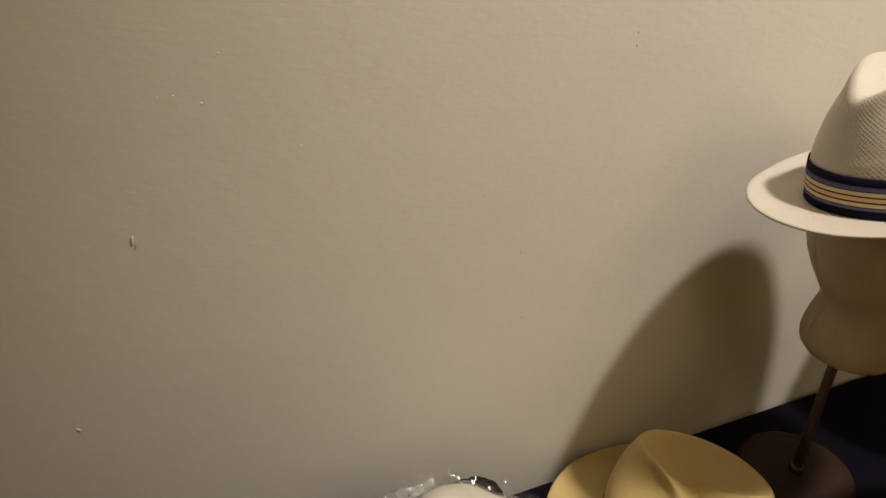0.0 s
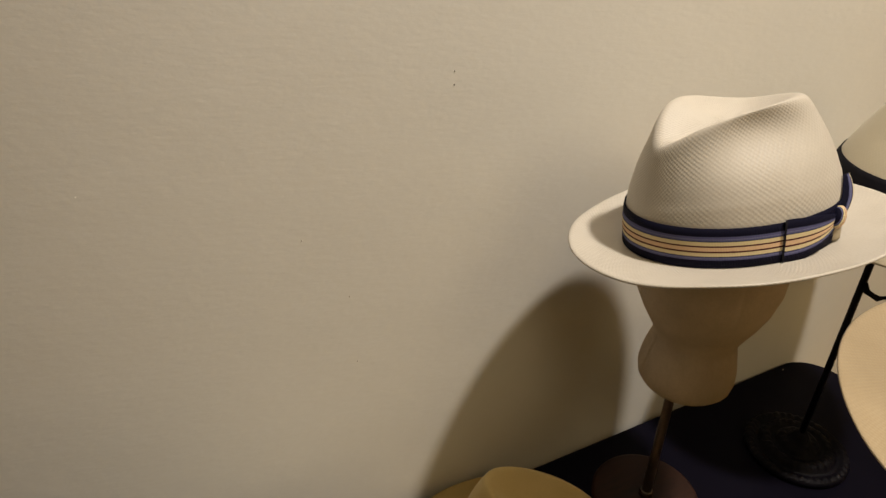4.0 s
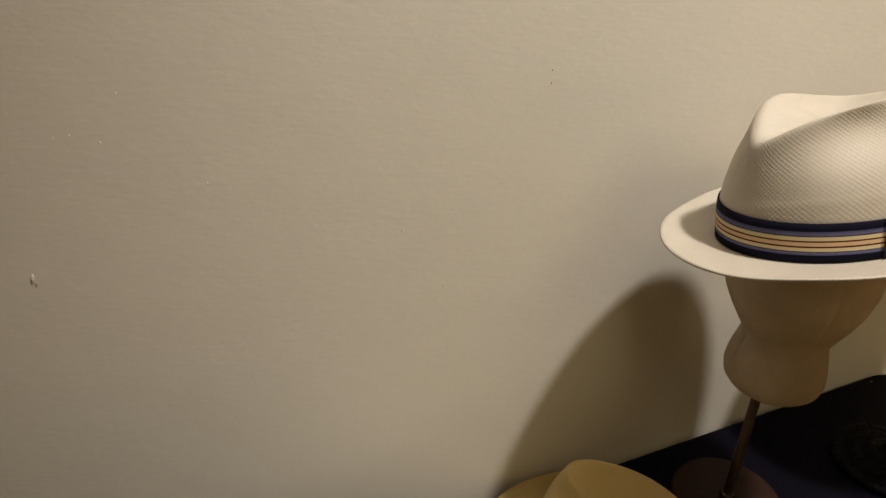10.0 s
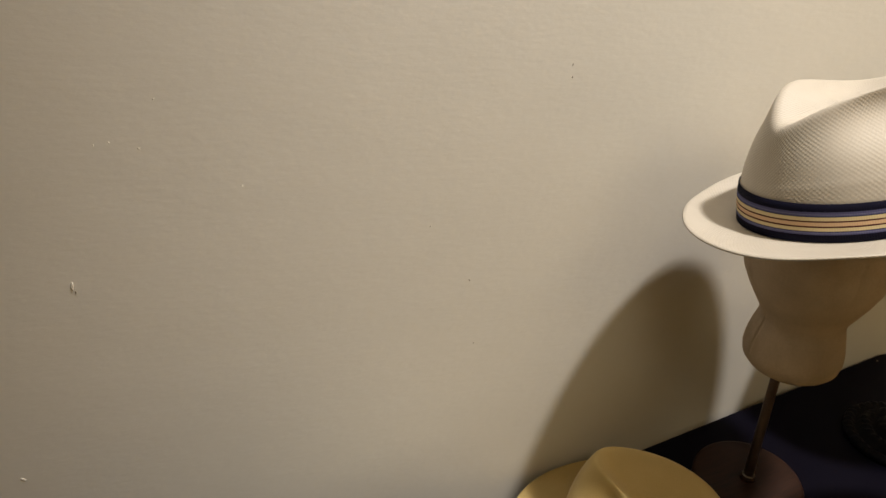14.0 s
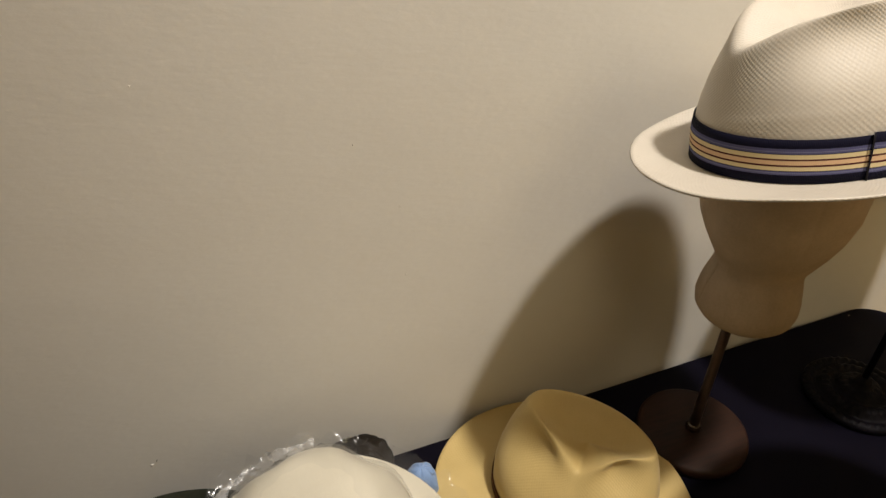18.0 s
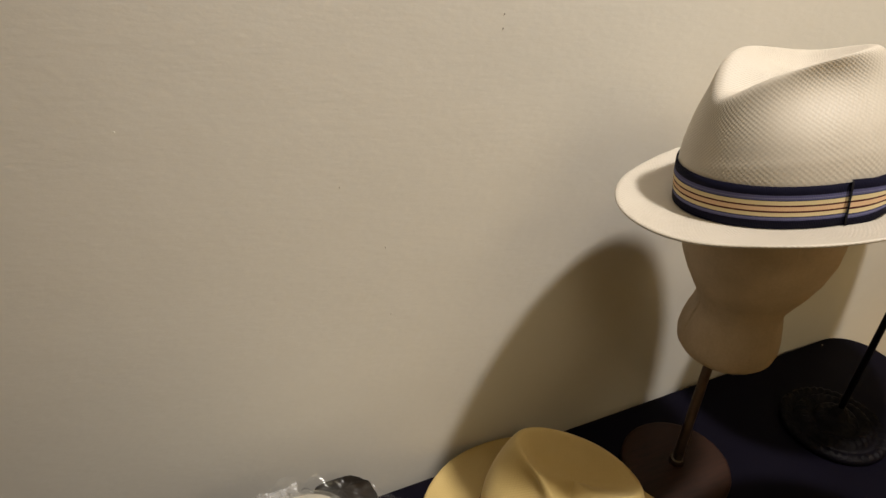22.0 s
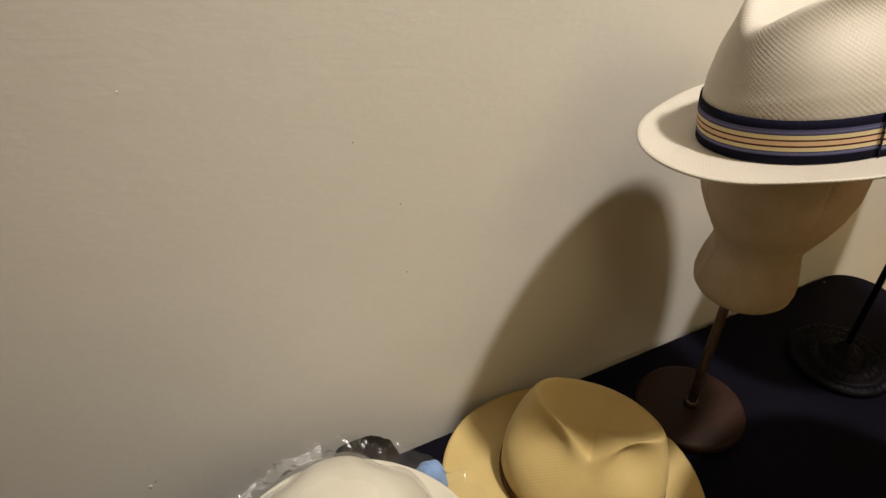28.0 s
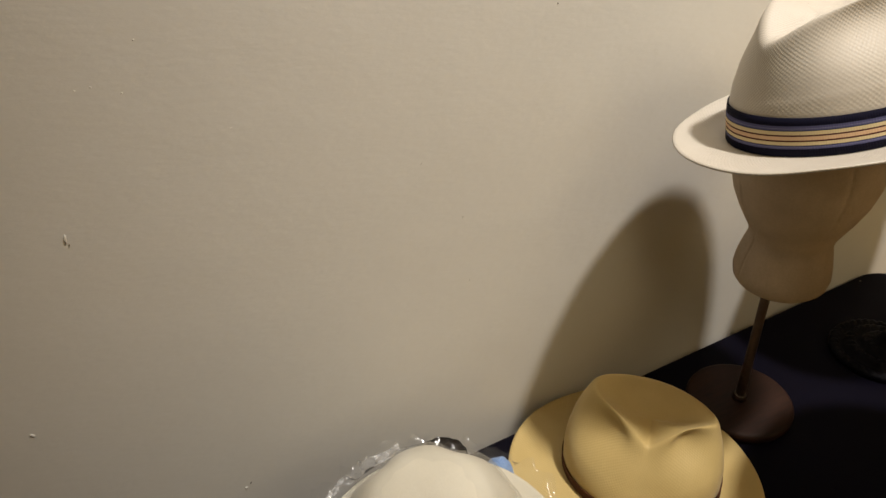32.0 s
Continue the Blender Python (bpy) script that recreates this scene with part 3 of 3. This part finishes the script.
def linen_head():
    """A faceless padded head: sections of height, shift and half width, across and along."""
    sections = [(0.968, 0.006, 0.010), (0.9684, 0.006, 0.026), (0.9695, 0.006, 0.038), (0.973, 0.007, 0.0455), (0.979, 0.0075, 0.0500),
                (0.988, 0.0075, 0.0515), (0.999, 0.0075, 0.0505), (1.011, 0.0075, 0.0482), (1.022, 0.008, 0.0455), (1.032, 0.008, 0.0432),
                (1.042, 0.008, 0.0445), (1.055, 0.007, 0.0510), (1.072, 0.006, 0.0595), (1.090, 0.005, 0.0670), (1.112, 0.004, 0.0725),
                (1.140, 0.002, 0.0745), (1.165, 0.0, 0.0730), (1.195, 0.0, 0.0690), (1.212, 0.0, 0.0590), (1.222, 0.0, 0.0430), (1.228, 0.0, 0.015)]
    th = np.linspace(0, 2 * np.pi, 240, endpoint=False)
    r, d = np.array([0.649, -0.76]), np.array([0.76, 0.649])
    rows = []
    for z, c, w in sections:
        seam = 0.0019 * (np.exp(-(((th - 3.72) / 0.022) ** 2)) + 0.5 * np.exp(-(((th - 5.2) / 0.022) ** 2)))
        lat, dep = c + (w - seam) * np.cos(th), (w * 1.04 - seam) * np.sin(th)
        lean = min(max((z - 1.03) / 0.13, 0.0), 1.0)
        up = min(max((z - 1.165) / 0.03, 0.0), 1.0)
        k = 1 - 0.042 * lean - 0.10 * up
        xy = (lat * k)[:, None] * r + (dep * k)[:, None] * d + lean * np.array([-0.020, -0.018]) + up * np.array([-0.008, -0.018])
        rows.append(np.c_[xy, np.full(len(th), z - 0.968 + 0.011 * lean)])
    rows = np.array(rows)
    v, f, uv = grid(rows, True, metric_uv(rows), False, (True, True))
    ob = link_mesh("mannequin_head", v, f, LINEN, None, "", uv)
    ob.location = (HEAD[0], HEAD[1], 0.968)
    return tagged(ob, "faceless linen-covered display head with seams, on a wooden stand", "mannequin")


linen_head()


def wooden_stand(x, y, high, label):
    s = thing("hat_stand", (x, y, TOP), label, "hat stand", "wooden hat stands")
    lathe("base", [(0.060, 0.0), (0.0655, 0.0015), (0.067, 0.005), (0.067, 0.011), (0.0655, 0.0145), (0.062, 0.016), (0.02, 0.0162)], WALNUT, s, "round dark walnut foot", 64)
    lathe("socket", [(0.0092, 0.0161), (0.0090, 0.0200), (0.0078, 0.0222)], WALNUT, s, "", 24)
    lathe("ferrule", [(0.0066, 0.0221), (0.0074, 0.0224), (0.0074, 0.0234), (0.0066, 0.0240)], STEEL, s, "thin bright metal ring", 24)
    lathe("rod", [(0.0060, 0.0238), (0.0056, 0.10), (0.0054, high - 0.002), (0.005, high)], BRONZE, s, "brown metal rod", 20)
    return s


wooden_stand(0.0, -0.113, 0.209, "round walnut hat stand with brown metal rod, on black table")

# black iron stand with the second hat
S2 = (0.252, -0.134)
stand2 = thing("hat_stand", (*S2, TOP), "black cast iron hat stand with ringed round foot", "hat stand")


def iron_foot(parent):
    """A cast foot in steps: two corded rings with grooves between them, round a smooth collar."""
    outline = ((0.0640, 0.0), (0.0672, 0.002), (0.0675, 0.006), (0.0655, 0.0100), (0.0615, 0.0115), (0.0575, 0.0112), (0.0548, 0.0085), (0.0520, 0.0080),
               (0.0490, 0.0095), (0.0468, 0.0150), (0.0430, 0.0178), (0.0385, 0.0180), (0.0352, 0.0160), (0.0330, 0.0140), (0.0300, 0.0140), (0.0275, 0.0170),
               (0.0250, 0.0215), (0.0205, 0.0235), (0.0165, 0.0230), (0.0135, 0.0250), (0.0110, 0.0310), (0.0080, 0.0360), (0.0050, 0.0380))
    th = np.linspace(0, 2 * np.pi, 216, endpoint=False)
    rows = []
    for r, z in outline:
        cord = 0.0011 * (0.056 < r < 0.0665) + 0.0010 * (0.036 < r < 0.047) + 0.0006 * (0.018 < r < 0.026)
        twist = np.sin(round(r * 620) * th + r * 950) + 0.4 * np.sin(7 * th + 300 * r)
        rows.append(np.stack([r * np.cos(th), r * np.sin(th), z + cord * twist], -1))
    v, f, _ = grid(np.array(rows), True, None, False, (True, True))
    return link_mesh("base", v, f, IRON, parent, "corded ring foot of black iron")


iron_foot(stand2)
tube("rod", [(0, 0, 0.036), (0, 0, 0.2), (0, 0, 0.415)], 0.0042, IRON, stand2, "thin black rod", 12)
tube("hook", [(0.0, 0, 0.285), (0.004, -0.006, 0.272), (0.012, -0.016, 0.266), (0.021, -0.026, 0.272), (0.026, -0.031, 0.286)], 0.0038, IRON, stand2, "small curved black hook", 10)
lathe("cap", [(0.004, 0.410), (0.030, 0.412), (0.036, 0.418), (0.030, 0.428), (0.01, 0.432)], IRON, stand2, "round rest under the hat", 32)

HAT2 = (0.277, -0.130, 1.164)
hat2 = thing("straw_fedora", HAT2, "pale straw fedora with a plain black band, on an iron stand", "hat", "straw hats", 205)
h2 = Hat(0.098, 0.082, (0.34, -0.40, 0.42, 0.4, 0.0), (0.118, 0.006, 0.7), (), (1.2, 1.2, 1.2, 0.12), (), 0.008)
h2.crown("crown", STRAW_PALE, hat2)
h2.brim("brim", STRAW_PALE, hat2, (0.045, 0, 0, 0, 0), (-0.030, -0.006, 0, 0, 0))
h2.wrap("hatband", BLACK_RIBBON, hat2, 0.001, 0.029, label="plain black ribbon")

# third hat and its stand, at the front of the table
wooden_stand(0.100, -0.395, 0.345, "tall round walnut hat stand near the table's front")
HAT3 = (0.056, -0.400, 1.122)
hat3 = thing("straw_fedora", HAT3, "tan straw hat with a wide smooth brim, on a wooden stand", "hat", "straw hats", 214)
h3 = Hat(0.100, 0.082, (0.6, -0.6, 0.8, 0.5, 0.0), (0.118, 0.03, 0.7))
h3.crown("crown", STRAW_SAND, hat3)
h3.brim("brim", STRAW_SAND, hat3, (0.068, 0, 0, 0.003, 0), (0.012, 0, 0, 0, 0))
h3.wrap("hatband", BROWN_RIBBON, hat3, 0.001, 0.026, label="brown ribbon")

# tan hat on the table
HAT4 = (-0.183, -0.135, 0.767)
hat4 = thing("straw_fedora", HAT4, "golden tan straw fedora with thin brown band, on the black table", "hat", "straw hats", 225)
h4 = Hat(0.079, 0.092, (0.37, -0.58, 0.87, 0.45, 0.0066), (0.107, 0.034, 0.64), ((2.0, 0.8, -0.0176), (-2.0, 0.8, 0.0074)),
         (1.25, 2.2, 2.4, 0.16), ((0.88, 0.40, 0.82, 0.22, 0.13, 0.021), (-0.88, 0.42, 0.80, 0.24, 0.13, 0.022)), 0.017, 10)
h4.crown("crown", STRAW_TAN, hat4)
h4.brim("brim", STRAW_TAN, hat4, (0.0535, 0.013, -0.008, -0.0025, 0.0), (0.006, 0.0, 0.0, 0.005, 0.0))
h4.wrap("hatband", BROWN_RIBBON, hat4, 0.0005, 0.0135, label="narrow dark brown ribbon")
h4.wrap("ribbon_end", BROWN_RIBBON, hat4, 0.0, 0.024, 0.0036, np.linspace(1.16, 1.24, 6), "upright end of the brown ribbon")

# stacked hats by the wall, the upper one wrapped in clear film
HAT5 = (-0.618, -0.168, 0.7665)
hat5 = thing("felt_hat", HAT5, "black felt hat under a wrapped white hat, on the table", "hat", "", 250)
h5 = Hat(0.094, 0.078, (0.6, -0.6, 0.8, 0.5, 0.0), (0.060, 0.01, 0.7))
h5.crown("crown", FELT_BLACK, hat5)
h5.brim("brim", FELT_BLACK, hat5, (0.068, 0, 0, 0, 0), (0.026, 0.0, 0.0, 0.0, 0.0), wave=0.0045)

HAT6 = (-0.476, -0.195, 0.840)
hat6 = thing("straw_fedora", HAT6, "white straw fedora under clear film, stacked on black hat", "hat", "straw hats", 250)
h6 = Hat(0.112, 0.096, (0.50, -0.52, 0.56, 0.0, 0.0), (0.119, 0.0, 0.7), (), (2.5, 2.5, 2.5, 0.05), (), -0.009, 22, 0.055)
h6.crown("crown", STRAW_WHITE, hat6)
h6.brim("brim", STRAW_WHITE, hat6, (0.040, 0.008, 0, 0, 0), (0.008, 0, 0, -0.002, 0))


def gathered_edge():
    """The open end of the bag: a strip of film crushed into small facets, standing up along the back of the brim."""
    rows = []
    angles = np.linspace(radians(-168), radians(-98), 30)
    for i in range(5):
        up, ring = i / 4.0, []
        for a in angles:
            p = Vector((6 * math.cos(a), 6 * math.sin(a), 1.3 * up))
            tall = 0.012 + 0.040 * max(0.0, noise.noise(Vector((5 * math.cos(a), 5 * math.sin(a), 9.0)))) + 0.006 * noise.noise(Vector((19 * math.cos(a), 19 * math.sin(a), 4.0)))
            swing = 0.010 * noise.noise(p) + 0.007 * noise.noise(p * 2.7) + 0.004 * up
            ring.append(((0.144 + swing) * math.cos(a) - 0.004, (0.142 + swing) * math.sin(a), 0.006 + tall * up + 0.003 * noise.noise(p * 3.1)))
        rows.append(ring)
    v, f, _ = grid(np.array(rows), False)
    return link_mesh("gathered_edge", v, f, FILM_EDGE, None, "crushed glinting edge of the film", None, False)


def film_bag():
    """A bag of clear film drawn over the white hat, close to the crown and gathered into stiff creases past the brim."""
    th = h6.th
    x1, y1, z1 = h6.rim(th)
    rows = [np.stack([x1 * k, y1 * k, z1 + 0.002 + 0.003 * (1 - k * k)], -1) for k in np.linspace(0.04, 0.96, 10)]
    rows += [h6.side(th, v) * np.array([1.02, 1.02, 1.0]) + np.array([0, 0, 0.002]) for v in np.linspace(1.0, 0.18, 22)]
    c, s = np.cos(th), np.sin(th)
    for t in np.linspace(0.15, 1.0, 16):
        lift = 0.010 * (0.25 * t + 0.75 * t**2.4)
        rows.append(np.stack([(0.115 + 0.040 * t) * c - 0.008 * t, (0.099 + 0.046 * t) * s, np.full(len(th), lift + 0.004 + 0.006 * (1 - t))], -1))
    rows = np.array(rows)
    for i in range(len(rows)):
        past = max(0.0, (i - 36) / 11.0)
        for j in range(len(th)):
            a = th[j]
            n1 = noise.noise(Vector((3 * math.cos(a), 3 * math.sin(a), 0.11 * i)))
            n2 = noise.noise(Vector((12 * math.cos(a), 12 * math.sin(a), 0.14 * i + 3)))
            n3 = noise.noise(Vector((26 * math.cos(a), 26 * math.sin(a), 0.3 * i + 7)))
            flute = max(0.0, noise.noise(Vector((6 * math.cos(a), 6 * math.sin(a), 0.02 * i + 5)))) * min(1.0, i / 14.0)
            grow = 1 + 0.012 * n1 * min(1.0, i / 12.0) + 0.045 * flute + (0.06 * n2 + 0.02 * n3) * past
            rows[i, j, 0] *= grow
            rows[i, j, 1] *= grow
            rows[i, j, 2] += 0.0015 * n1 * min(1.0, i / 12.0) + (0.017 * max(n2, -0.1) + 0.012 * n3) * past
    v, f, uv = grid(rows, True, None, True)
    ob = link_mesh("film_wrap", v, f, FILM, None)
    ob.matrix_world = pose(HAT6[0], HAT6[1], HAT6[2], 0, 0, 250)
    ob.visible_shadow = False
    edge = gathered_edge()
    edge.parent, edge.visible_shadow = ob, False
    return tagged(ob, "clear crumpled plastic film draped over a white hat", "plastic wrap")


film_bag()


def soft_lump(name, place, size, mat, label, category, rough=0.12, seed=0.0, power=2.4):
    """A slumped soft thing: a flattened mound with folds, standing on its base."""
    th = np.linspace(-np.pi, np.pi, 72, endpoint=False)
    rows = []
    for t in np.linspace(0, 1, 28):
        ring = []
        for a in th:
            r = (1 - t**power) ** (1 / power)
            n1 = noise.noise(Vector((2 * math.cos(a) + seed, 2 * math.sin(a), 2 * t)))
            n2 = noise.noise(Vector((6 * math.cos(a) + seed, 6 * math.sin(a), 5 * t)))
            k = 1 + rough * n1 + rough * 0.5 * n2
            ring.append((size[0] * r * k * math.cos(a), size[1] * r * k * math.sin(a), size[2] * t * (1 + rough * 0.6 * n1 * t)))
        rows.append(ring)
    v, f, _ = grid(np.array(rows), True, None, False, (True, True))
    ob = link_mesh(name, v, f, mat)
    ob.location = place
    return tagged(ob, label, category)


soft_lump("knit_cap", (-0.408, -0.040, TOP), (0.044, 0.040, 0.066), FELT_BROWN, "dark brown rumpled cap standing against the wall", "cap", 0.16, 2.0)
soft_lump("folded_cloth", (-0.345, -0.075, TOP), (0.020, 0.020, 0.046), BLUE_CLOTH, "small light blue rolled cloth on the table", "cloth", 0.08, 5.0)
lint = soft_lump("lint", (0.382, -0.004, TOP), (0.0016, 0.0009, 0.0007), TAN_STITCH, "tiny pale speck of lint on the black table", "lint", 0.3, 1.0)
